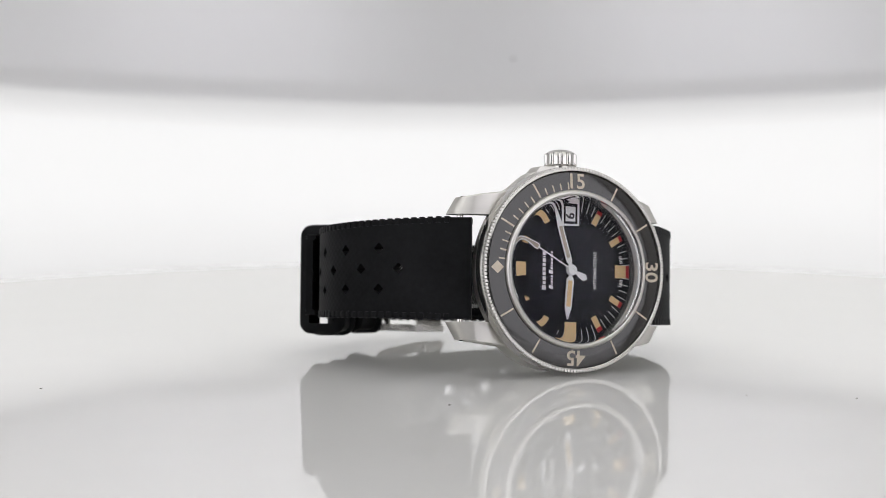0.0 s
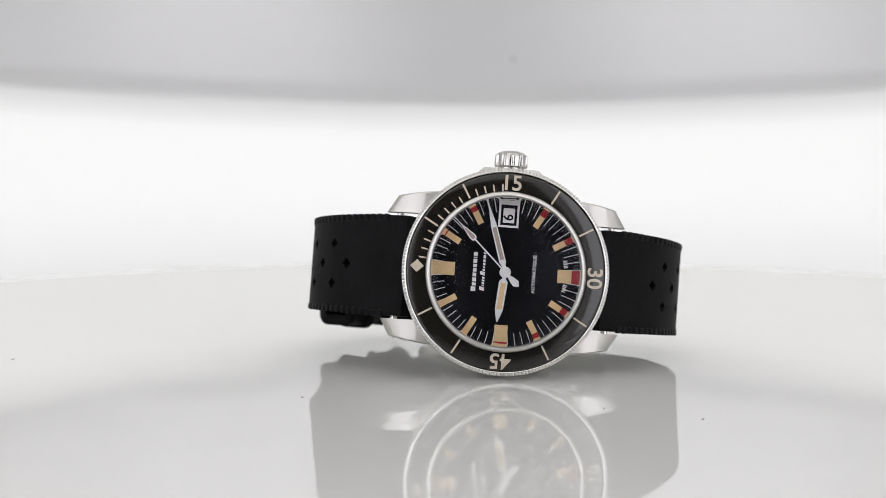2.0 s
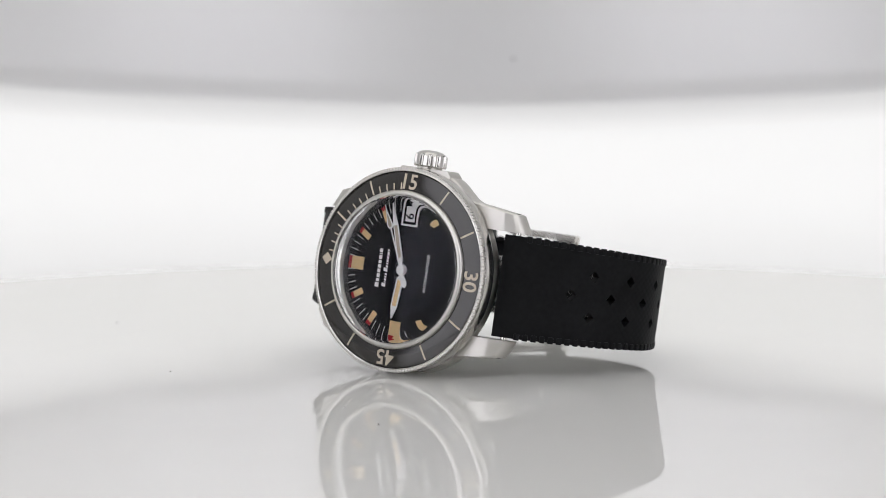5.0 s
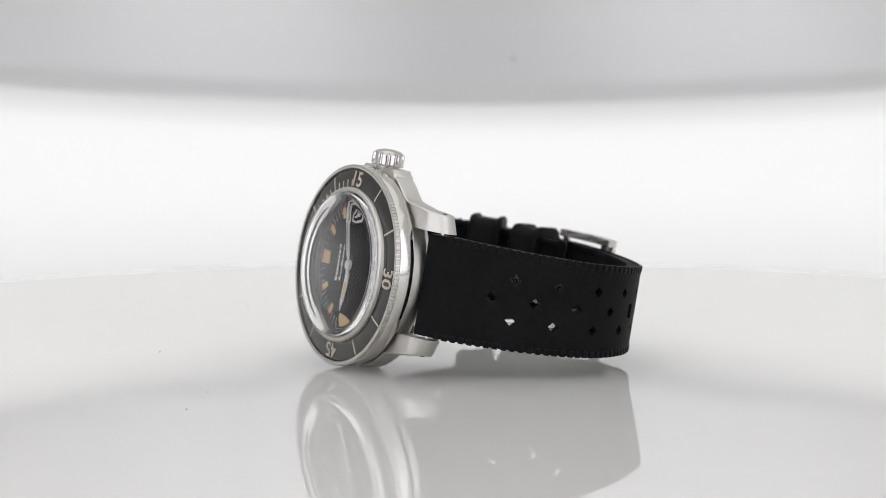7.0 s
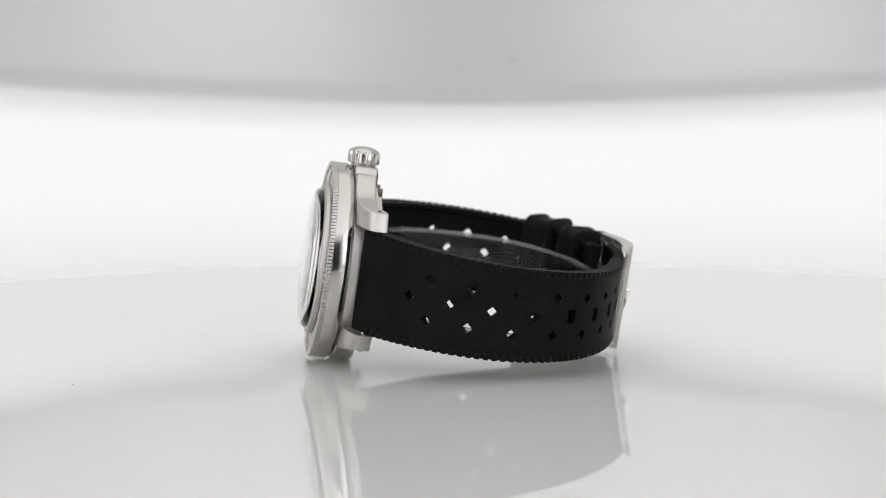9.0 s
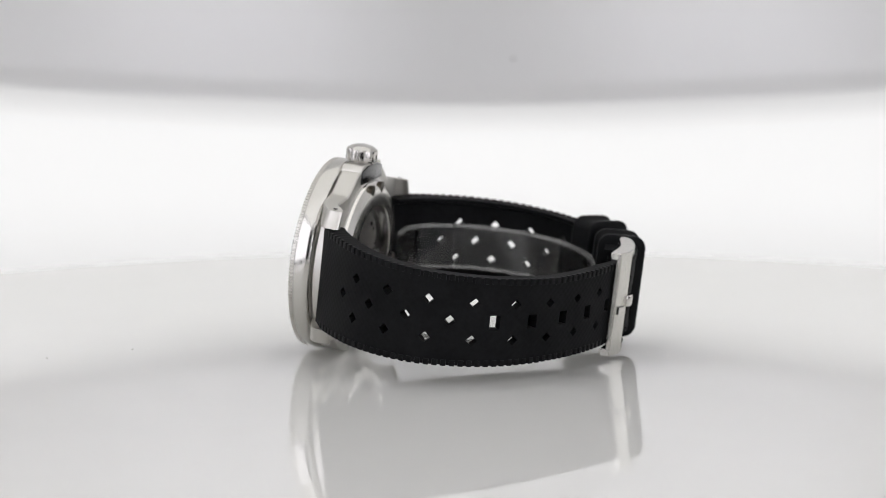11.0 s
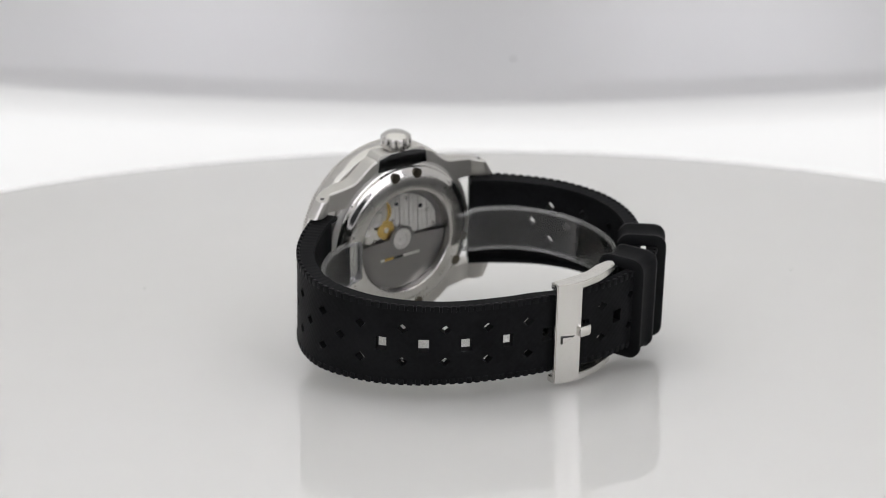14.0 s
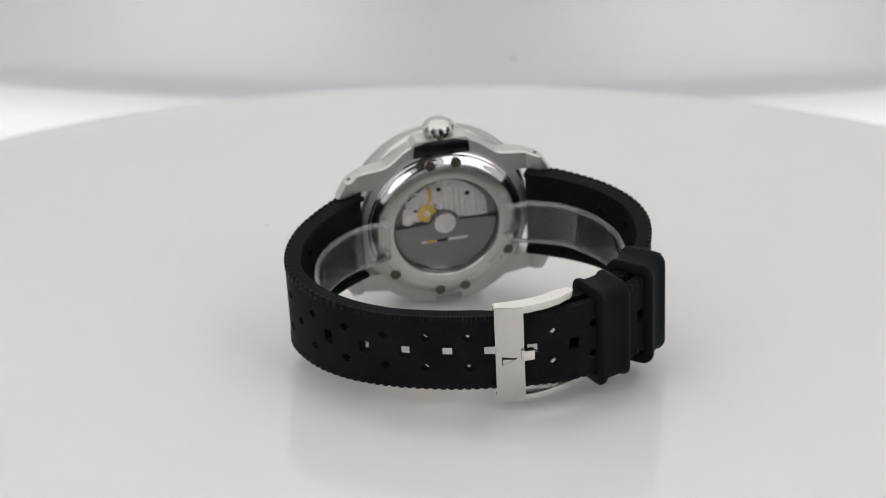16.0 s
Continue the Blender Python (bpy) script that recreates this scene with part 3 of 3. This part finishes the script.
def make_back(w):
    back = part("case_back", m=mm(0, 1.9, 0), bm=lathe([(12.0, -9.0), (17.9, -9.0), (17.9, -11.0), (17.4, -11.3), (17.2, -11.9), (16.6, -12.2), (16.2, -12.7), (15.8, -12.9), (15.76, -12.3), (12.0, -12.3)], 128),
                mat=M_STEEL, parent=w, label="polished steel exhibition case back")
    # opener notches: discs, with the recess shade put into their dark colour
    bm = bmesh.new()
    bmesh.ops.create_cone(bm, cap_ends=True, segments=24, radius1=1.15, radius2=1.05, depth=1.0)
    notch = None
    for a in (80, 101, 199, 220, 262, 283, 330, 351):
        m = pose(0, 0, 0, 0, a, 0) @ mm(-16.1, -12.55, 0, 90, 0, 0)
        notch = part("notch", bm, M_NOTCH, back, "dark disc for a shaded opener notch", m=m) if notch is None else again(notch, m)
    part("engraved_ring", lathe([(12.0, -12.25), (15.74, -12.25), (15.74, -12.92), (15.5, -13.0), (12.8, -13.2), (12.2, -13.1), (12.0, -12.8)], 128), M_BRUSH, back, "satin steel ring round the glass")
    # engraving too small to read
    bm = prism(rect(-0.5, -0.14, 0.5, 0.14), -0.02, 0.03)
    bar = None
    for a in list(range(-118, -62, 4)) + list(range(-48, -2, 4)) + list(range(112, 136, 4)) + list(range(44, 68, 4)):
        m = pose(0, 0, 0, 0, a, 0) @ mm(-14.0, -13.09, 0, 0, 0, 0)
        bar = part("engraved_bar", bm, M_ROTOR, back, m=m, smooth=0) if bar is None else again(bar, m)
    part("movement", lathe([(0, -11.2), (12.0, -11.2), (12.0, -10.6), (0, -10.6)], 64), M_ROTOR, back, "steel automatic movement")
    # bridges with stripes
    stripes = bmesh.new()
    for i in range(9):
        u0 = -10 + i * 1.25
        def top(u):
            return math.sqrt(max(0.1, 11.0 ** 2 - u * u))
        u1 = u0 + 1.15
        prism([(u0 + 0.0, 0.6), (u1, 0.6), (u1 + 0.3, top(u1) * 0.95), (u0 + 0.3, top(u0) * 0.95)], -11.55 - 0.08 * (i % 2), -11.2, bm=stripes)
    part("bridge", stripes, M_BRIDGE, back, "silver striped bridge")
    bm = prism([(1.5, 1.0), (9.6, 0.6), (9.4, 3.6), (7.4, 6.6), (4.0, 9.3), (1.2, 9.9)], -11.5, -11.2, 0.1)
    part("bridge", bm, M_BRIDGE, back, "silver bridge")

    def disc(name, u, v, r, n0, n1, mat, label):
        bm = lathe([(0, n0), (r, n0), (r, n1), (0, n1)], 32)
        bmesh.ops.translate(bm, verts=bm.verts, vec=(u, 0, v))
        return part(name, bm, mat, back, label)
    disc("gear", 3.9, 2.8, 2.2, -11.8, -11.4, M_GOLD, "gilt wheel")
    disc("gear", 3.9, 2.8, 0.6, -11.95, -11.7, M_BRIDGE, "")
    disc("gear", 8.3, 1.4, 1.1, -11.8, -11.4, M_BRIDGE, "")
    disc("jewel", -5.5, 6.6, 0.5, -11.8, -11.4, M_DARK, "dark jewel bearing")
    disc("jewel", 6.6, 3.9, 0.45, -11.8, -11.4, M_DARK, "dark jewel bearing")
    disc("jewel", 1.0, 8.4, 0.45, -11.8, -11.4, M_DARK, "dark jewel bearing")
    sweep = [radians(-60 + 12 * i) for i in range(11)]
    crescent = [(5.6 - 3.1 * math.cos(q), 7.2 + 3.1 * math.sin(q)) for q in sweep] + [(5.6 - (3.1 - 0.95 * math.cos(q * 1.4)) * math.cos(q), 7.2 + 2.9 * math.sin(q)) for q in sweep[-2:0:-1]]
    bm = prism(crescent, -11.85, -11.5)
    part("regulator", bm, M_GOLD, back, "gilt regulator arm")
    bm = lathe([(0, -11.75), (0.34, -11.75), (0.38, -11.65), (0.38, -11.4), (0, -11.4)], 16)
    screw = None
    for u, v in ((8.6, 4.4), (5.6, 7.6), (-1.6, 9.2), (-7.4, 5.2), (-9.2, 1.6), (2.0, 4.6), (7.0, 0.9)):
        m = mm(u, 0, v)
        screw = part("screw", bm, M_STEEL, back, "polished steel screw", m=m) if screw is None else again(screw, m)
    bm = lathe([(1.7, -11.9), (2.2, -11.9), (2.2, -11.7), (1.7, -11.7)], 40)
    for a in (0, 60, 120):
        k = radians(a)
        prism([(1.8 * math.cos(k) - 0.12 * math.sin(k), 1.8 * math.sin(k) + 0.12 * math.cos(k)), (-1.8 * math.cos(k) - 0.12 * math.sin(k), -1.8 * math.sin(k) + 0.12 * math.cos(k)),
               (-1.8 * math.cos(k) + 0.12 * math.sin(k), -1.8 * math.sin(k) - 0.12 * math.cos(k)), (1.8 * math.cos(k) + 0.12 * math.sin(k), 1.8 * math.sin(k) - 0.12 * math.cos(k))], -11.88, -11.72, bm=bm)
    part("balance_wheel", bm, M_BRIDGE, back, "silver spoked balance wheel", m=mm(6.6, 0, 6.3))
    # oscillating weight
    pts = [(11.85 * math.cos(radians(a)), 11.85 * math.sin(radians(a))) for a in range(-180, 1, 6)]
    rot = part("rotor", prism(pts + [(3.4, 0.3), (2.6, 2.2), (0, 3.2), (-2.6, 2.2), (-3.4, 0.3)], -12.3, -11.95, 0.1), M_ROTOR, back, "dark grey oscillating weight")
    bm = lathe([(0, -12.55), (0.5, -12.55), (0.55, -12.4), (1.2, -12.4), (1.3, -12.6), (2.4, -12.6), (2.5, -12.3), (0, -12.3)], 48)
    part("bearing", bm, M_BRIDGE, rot, "silver ball bearing hub")
    for u0, u1, mat in ((5.6, 4.6, M_BRIDGE), (4.6, 2.2, M_GOLD), (2.0, -0.4, M_DARK), (-0.6, -5.0, M_BRIDGE)):
        part("inlay", prism(rect(min(u0, u1), -4.5, max(u0, u1), -3.9), -12.38, -12.2), mat, rot, "inlaid bar", smooth=0)
    glass = part("back_glass", lathe([(0, -12.95), (12.0, -12.95), (12.0, -12.75), (0, -12.75)], 64), M_GLASS, back, "clear case back glass")
    glass.visible_shadow = False
    for piece in back.children:           # the movement lies deep under the glass
        if piece.name.split(".")[0] in ("movement", "bridge", "gear", "jewel", "regulator", "screw", "balance_wheel", "rotor"):
            piece.matrix_basis = mm(0, 1.3, 0) @ piece.matrix_basis


# ---- strap ----
class Path:
    """A smooth plan curve, read by its length."""

    def __init__(self, pts):
        p = [Vector(q) for q in pts]
        p = [2 * p[0] - p[1]] + p + [2 * p[-1] - p[-2]]
        self.q, self.s = [], [0.0]
        for a, b, c, d in zip(p, p[1:], p[2:], p[3:]):
            for i in range(24):
                t = i / 24
                self.q.append(0.5 * ((2 * b) + (c - a) * t + (2 * a - 5 * b + 4 * c - d) * t * t + (3 * b - a - 3 * c + d) * t ** 3))
        self.q.append(p[-2])
        for a, b in zip(self.q, self.q[1:]):
            self.s.append(self.s[-1] + (b - a).length)
        self.length = self.s[-1]

    def at(self, s):
        """Place and outward normal at length s."""
        s = min(max(s, 0.0), self.length)
        k = int(np.searchsorted(self.s, s, side="right")) - 1
        k = min(max(k, 0), len(self.q) - 2)
        f = (s - self.s[k]) / max(1e-9, self.s[k + 1] - self.s[k])
        o = self.q[k].lerp(self.q[k + 1], f)
        j0, j1 = max(k - 6, 0), min(k + 7, len(self.q) - 1)
        d = (self.q[j1] - self.q[j0]).normalized()
        return o, d, Vector((-d.y, d.x))

    def nearest(self, p):
        p = Vector(p)
        k = min(range(len(self.q)), key=lambda i: (self.q[i] - p).length)
        return self.s[k]


ROWS = [-10.05, -8.7, -6.35, -2.1, 2.1, 6.35, 8.7, 10.05]


def strap(name, path, side, first, rect_from, taper, thick, w, label):
    """side: +1 where the outside lies on the normal's side. first: length at which the hole columns start."""
    P = 4.5

    def pitch(k):
        """The moulded columns stand a little wider round the bend than under the buckle."""
        return 4.5 if k < 4 else 4.72 if k < 7 else 4.40
    cols = []
    s = first - P / 2
    k = 0
    while s - P > 0:
        s, k = s - P, k - 1
    cols.append((0, s, None))
    while s + pitch(k) < path.length:
        cols.append((s, s + pitch(k), k))
        s, k = s + pitch(k), k + 1
    cols.append((s, path.length, None))
    bm = bmesh.new()

    along = bm.verts.layers.float.new("along")

    def put(s_, v_, depth):
        o, d, nrm = path.at(s_)
        p = o - side * nrm * depth * (1.0 if abs(v_) > 9.0 else 0.68)
        vert = bm.verts.new((p.x, -p.y, v_ * taper(s_)))
        vert[along] = s_
        return vert

    def ringpts(a0, a1, b0, b1):
        f = (0, 1 / 3, 2 / 3)
        return ([(a0 + (a1 - a0) * t, b0) for t in f] + [(a1, b0 + (b1 - b0) * t) for t in f]
                + [(a1 - (a1 - a0) * t, b1) for t in f] + [(a0, b1 - (b1 - b0) * t) for t in f])
    for a0, a1, k in cols:
        if a1 - a0 < 0.05:
            continue
        for j, (b0, b1) in enumerate(zip(ROWS, ROWS[1:])):
            hole = None
            ca, cb = (a0 + a1) / 2, (b0 + b1) / 2
            if k is not None and k >= -1:
                if j in (2, 4) and k % 2 == 0:
                    hole = "d"
                if j == 3 and k % 2 == 1:
                    hole = "r" if k >= rect_from else "d"
            outer_pts = ringpts(a0, a1, b0, b1)
            if hole:
                if hole == "d":
                    hp = [(ca + x * 1.2, cb + y * 1.2) for x, y in
                          ((0, -1), (0.15, -0.85), (0.5, -0.5), (1, 0), (0.85, 0.15), (0.5, 0.5), (0, 1), (-0.15, 0.85), (-0.5, 0.5), (-1, 0), (-0.85, -0.15), (-0.5, -0.5))]
                    hp = hp[-2:] + hp[:-2]
                    hp = hp[1:] + hp[:1]
                else:
                    hp = ringpts(ca - 1.12, ca + 1.12, cb - 1.65, cb + 1.65)
                lay = []
                for dep in (0, 1):
                    dd = lambda q: thick(q) * dep
                    lay.append(([put(q, v, dd(q)) for q, v in outer_pts], [put(q, v, dd(q)) for q, v in hp]))
                for ou, ho in lay:
                    for i in range(12):
                        bm.faces.new((ou[i], ou[(i + 1) % 12], ho[(i + 1) % 12], ho[i]))
                for i in range(12):
                    bm.faces.new((lay[0][1][i], lay[0][1][(i + 1) % 12], lay[1][1][(i + 1) % 12], lay[1][1][i]))
            else:
                for dep in (0, 1):
                    g = [[put(a0 + (a1 - a0) * x / 3, b0 + (b1 - b0) * y / 3, thick(a0 + (a1 - a0) * x / 3) * dep) for y in range(4)] for x in range(4)]
                    for x in range(3):
                        for y in range(3):
                            bm.faces.new((g[x][y], g[x + 1][y], g[x + 1][y + 1], g[x][y + 1]))
        for v in (ROWS[0], ROWS[-1]):
            for x in range(3):
                p, q = a0 + (a1 - a0) * x / 3, a0 + (a1 - a0) * (x + 1) / 3
                bm.faces.new((put(p, v, 0), put(q, v, 0), put(q, v, thick(q)), put(p, v, thick(p))))
    for s_ in (0, path.length):
        for b0, b1 in zip(ROWS, ROWS[1:]):
            for y in range(3):
                u, v = b0 + (b1 - b0) * y / 3, b0 + (b1 - b0) * (y + 1) / 3
                bm.faces.new((put(s_, u, 0), put(s_, v, 0), put(s_, v, thick(s_)), put(s_, u, thick(s_))))
    bmesh.ops.remove_doubles(bm, verts=bm.verts, dist=0.004)
    st = part(name, bm, M_STRAP, w, label, smooth=38)
    # serrated ribs along both edges
    bm = bmesh.new()
    box((0, 0, 0), (1.15, 0.72, 1.35), 0.2, bm)
    rib = None
    s_ = 5.0
    while s_ < path.length - 1.0:
        o, d, nrm = path.at(s_)
        for e in (-1, 1):
            c = o - side * nrm * 0.2
            m = Matrix.Translation(Vector((c.x, -c.y, e * (10.2 * taper(s_) - 0.57))) * 0.001) @ Matrix.Rotation(math.atan2(-d.y, d.x), 4, "Z")
            if rib is None:
                rib = part("edge_rib", bm, M_RUBBER, st, m=m)
            else:
                again(rib, m)
        s_ += 1.75
    return st


LONG = [(20.3, -6.8), (24.5, -9.4), (30.2, -14.4), (35.2, -20.4), (38.7, -28), (39.6, -36.2), (36.4, -45.4), (30.8, -52.6), (23.4, -58.0), (15.0, -61.8),
        (7.2, -64.2), (0, -65.6), (-7, -66.6), (-14, -66.6), (-22, -64.6), (-29, -61.0), (-34.6, -55.6), (-37.8, -50.6)]
SHORT = [(-20.3, -6.8), (-24.5, -9.4), (-30.2, -14.4), (-35.2, -20.4), (-38.6, -28), (-39.4, -36), (-37.4, -44.4), (-32.9, -52.0), (-27.2, -57.6), (-20.0, -61.4), (-12.0, -63.0)]


def make_strap(w):
    lp, sp = Path(LONG), Path(SHORT)

    def tap(s):
        return 1.02 - 0.17 * min(1.0, max(0.0, (s - 6) / 60))

    def th(s):
        return 4.2 - 1.2 * min(1.0, s / 45) - (1.0 if s > 84 else 0.0) * min(1.0, (s - 84) / 6)
    strap("strap_long", lp, lp_side(lp), lp.nearest((34.6, -19.8)), 7, tap, th, w, "black perforated rubber strap with serrated edges")
    strap("strap_short", sp, lp_side(sp), sp.nearest((-31.5, -17.2)) + 4.3, 99, tap, th, w, "black perforated rubber strap half holding the buckle")
    # keepers: rubber loops round both layers
    for c, hv, sag in (((-22.9, -64.1), 9.9, -0.6), ((-33.6, -56.5), 10.5, -0.8)):      # the free loop hangs lower
        s0 = lp.nearest(c)
        o, d, nrm = lp.at(s0)
        nrm = nrm * lp_side(lp)
        bm = bmesh.new()
        t_in, t_out, wd = -7.2, 0.35, 7.6

        def loop(x, grow):
            pts = []
            for cx_, cy_, a0 in ((t_out - 1.2, hv - 1.2, 0), (t_in + 1.2, hv - 1.2, 90), (t_in + 1.2, -hv + 1.2, 180), (t_out - 1.2, -hv + 1.2, 270)):
                for a in range(0, 91, 18):
                    r = 1.2 + grow
                    pts.append((x, cx_ + r * math.cos(radians(a0 + a)), cy_ + r * math.sin(radians(a0 + a))))
            return pts
        secs = [(-wd / 2, -0.9), (-wd / 2, 0.9), (-wd / 2 + 0.35, 1.5), (-wd / 2 + 1.1, 1.5), (-wd / 2 + 1.6, 0.75), (wd / 2 - 1.8, 0.75), (wd / 2 - 1.3, 1.3), (wd / 2 - 0.4, 1.3), (wd / 2, 0.9), (wd / 2, -0.9)]
        rings = [[bm.verts.new((o.x + d.x * p[0] + nrm.x * p[1], -(o.y + d.y * p[0] + nrm.y * p[1]), p[2] + sag)) for p in loop(x, g)] for x, g in secs]
        k = len(rings[0])
        for i in range(len(rings)):
            a, b = rings[i], rings[(i + 1) % len(rings)]
            for j in range(k):
                bm.faces.new((a[j], a[(j + 1) % k], b[(j + 1) % k], b[j]))
        part("keeper", bm, M_RUBBER, w, "black rubber strap keeper loop", smooth=50)
    # buckle
    bm = bmesh.new()
    hv = 11.25
    # face bar, full height
    prism_n = [(2.4, -66.8), (-0.9, -67.6), (-3.4, -67.95), (-3.5, -66.7), (-0.9, -66.4), (2.3, -65.8)]
    a = [bm.verts.new((u, -n, -hv)) for u, n in prism_n]
    b = [bm.verts.new((u, -n, hv)) for u, n in prism_n]
    k = len(prism_n)
    bm.faces.new(a), bm.faces.new(b[::-1])
    for i in range(k):
        bm.faces.new((a[i], b[i], b[(i + 1) % k], a[(i + 1) % k]))
    bmesh.ops.bevel(bm, geom=bm.edges[:], offset=0.2, segments=2, affect="EDGES")
    bk = part("buckle", bm, M_BRUSH, w, "brushed steel pin buckle")
    for e in (-1, 1):
        bm = bmesh.new()
        arm = [(2.3, -66.7), (-1.2, -67.6), (-4.4, -67.9), (-8.0, -67.3), (-11.5, -66.2), (-14.4, -64.9), (-15.0, -63.6), (-14.2, -62.6), (-11.0, -63.2), (-7.5, -64.4), (-4.4, -65.0), (-1.2, -64.8), (2.3, -64.4)]
        z0, z1 = e * 9.75, e * 11.3
        a = [bm.verts.new((u, -n, z0)) for u, n in arm]
        b = [bm.verts.new((u, -n, z1)) for u, n in arm]
        k = len(arm)
        bm.faces.new(a), bm.faces.new(b[::-1])
        for i in range(k):
            bm.faces.new((a[i], b[i], b[(i + 1) % k], a[(i + 1) % k]))
        bmesh.ops.bevel(bm, geom=bm.edges[:], offset=0.2, segments=2, affect="EDGES")
        part("buckle_arm", bm, M_BRUSH, bk, "brushed steel side arm")
    bm = bmesh.new()
    bmesh.ops.create_cone(bm, cap_ends=True, segments=20, radius1=0.8, radius2=0.8, depth=20.5, matrix=Matrix.Translation((-12.6, 63.6, 0)))
    part("buckle_bar", bm, M_STEEL, bk)
    bm = bmesh.new()
    box((-4.0, 68.1, 0.2), (2.9, 1.5, 2.5), 0.55, bm)
    part("tang", bm, M_STEEL, bk, "polished steel tang")
    at = mm(0.4, -67.4, -1.3, 0, 0, -10)
    em = part("emblem", prism([(0.85, 0.9), (0.85, -0.85), (-2.3, 0.65)], -0.1, 0.3), M_DARK_STEEL, bk, "dark outlined triangular emblem", m=at, smooth=0)
    part("emblem_face", prism([(0.65, 0.7), (0.65, -0.58), (-1.75, 0.54)], -0.26, 0.2, 0.05), M_STEEL, em, "raised steel triangle")


def lp_side(path):
    o, d, nrm = path.at(path.length * 0.4)
    c = Vector((0, -36))
    return 1 if (o - c).dot(nrm) > 0 else -1


def make_watch():
    w = tagged(new("wrist_watch"), "steel diver's watch with black rubber strap lying on its side", "watch")
    make_case(w)
    make_bezel(w)
    make_dial(w)
    make_back(w)
    make_strap(w)
    return w, make_pointers(w)


def make_liner():
    """Clear plastic band that holds the strap open."""
    pts = [(13.5, -12.4), (20, -13.4), (27, -18.0), (32.0, -26), (33.6, -36), (31, -45), (24, -52.5), (12, -58.0), (0, -60.0), (-12, -58.5), (-23, -54.0), (-31, -46), (-33.6, -36), (-32.0, -26), (-27, -18.0), (-20, -13.4), (-13.5, -12.4)]
    p = Path(pts)
    sd = lp_side(p)
    root = tagged(new("strap_liner"), "clear plastic protective band inside the watch strap", "liner")
    k = 120

    def band(name, v0, v1, mat, label):
        bm = bmesh.new()
        rows = []
        for i in range(k + 1):
            o, d, nrm = p.at(p.length * i / k)
            q = o - nrm * sd * 0.8
            f = min(1.0, 0.84 + 0.04 * min(i, k - i) / k * p.length)
            rows.append([bm.verts.new((o.x, -o.y, v0 * f)), bm.verts.new((o.x, -o.y, v1 * f)), bm.verts.new((q.x, -q.y, v1 * f)), bm.verts.new((q.x, -q.y, v0 * f))])
        for a, b in zip(rows, rows[1:]):
            for j in range(4):
                bm.faces.new((a[j], b[j], b[(j + 1) % 4], a[(j + 1) % 4]))
        bm.faces.new(rows[0]), bm.faces.new(rows[-1][::-1])
        part(name, bm, mat, root, label).visible_shadow = False
    band("film", -5.0, 3.8, M_CLEAR, "clear plastic film")
    band("rim", 3.8, 4.6, M_RIM, "milky cut edge")
    band("rim", -5.8, -5.0, M_RIM, "milky cut edge")
    return root


booth()
softboxes()
table = turntable()
watch, second_hand = make_watch()
liner = make_liner()


def motions():
    walk(table, [(t, table_pose(t)) for t in STEPS])
    walk(watch, [(t, table_pose(t) @ WATCH_REST) for t in STEPS])
    walk(liner, [(t, table_pose(t) @ WATCH_REST) for t in STEPS])
    walk(second_hand, [(t, mm(0, DIAL_N + 1.05, 0, 0, 29.0 + 7.2 * t, 0)) for t in (0, 4, 8, 12, 16)])


motions()
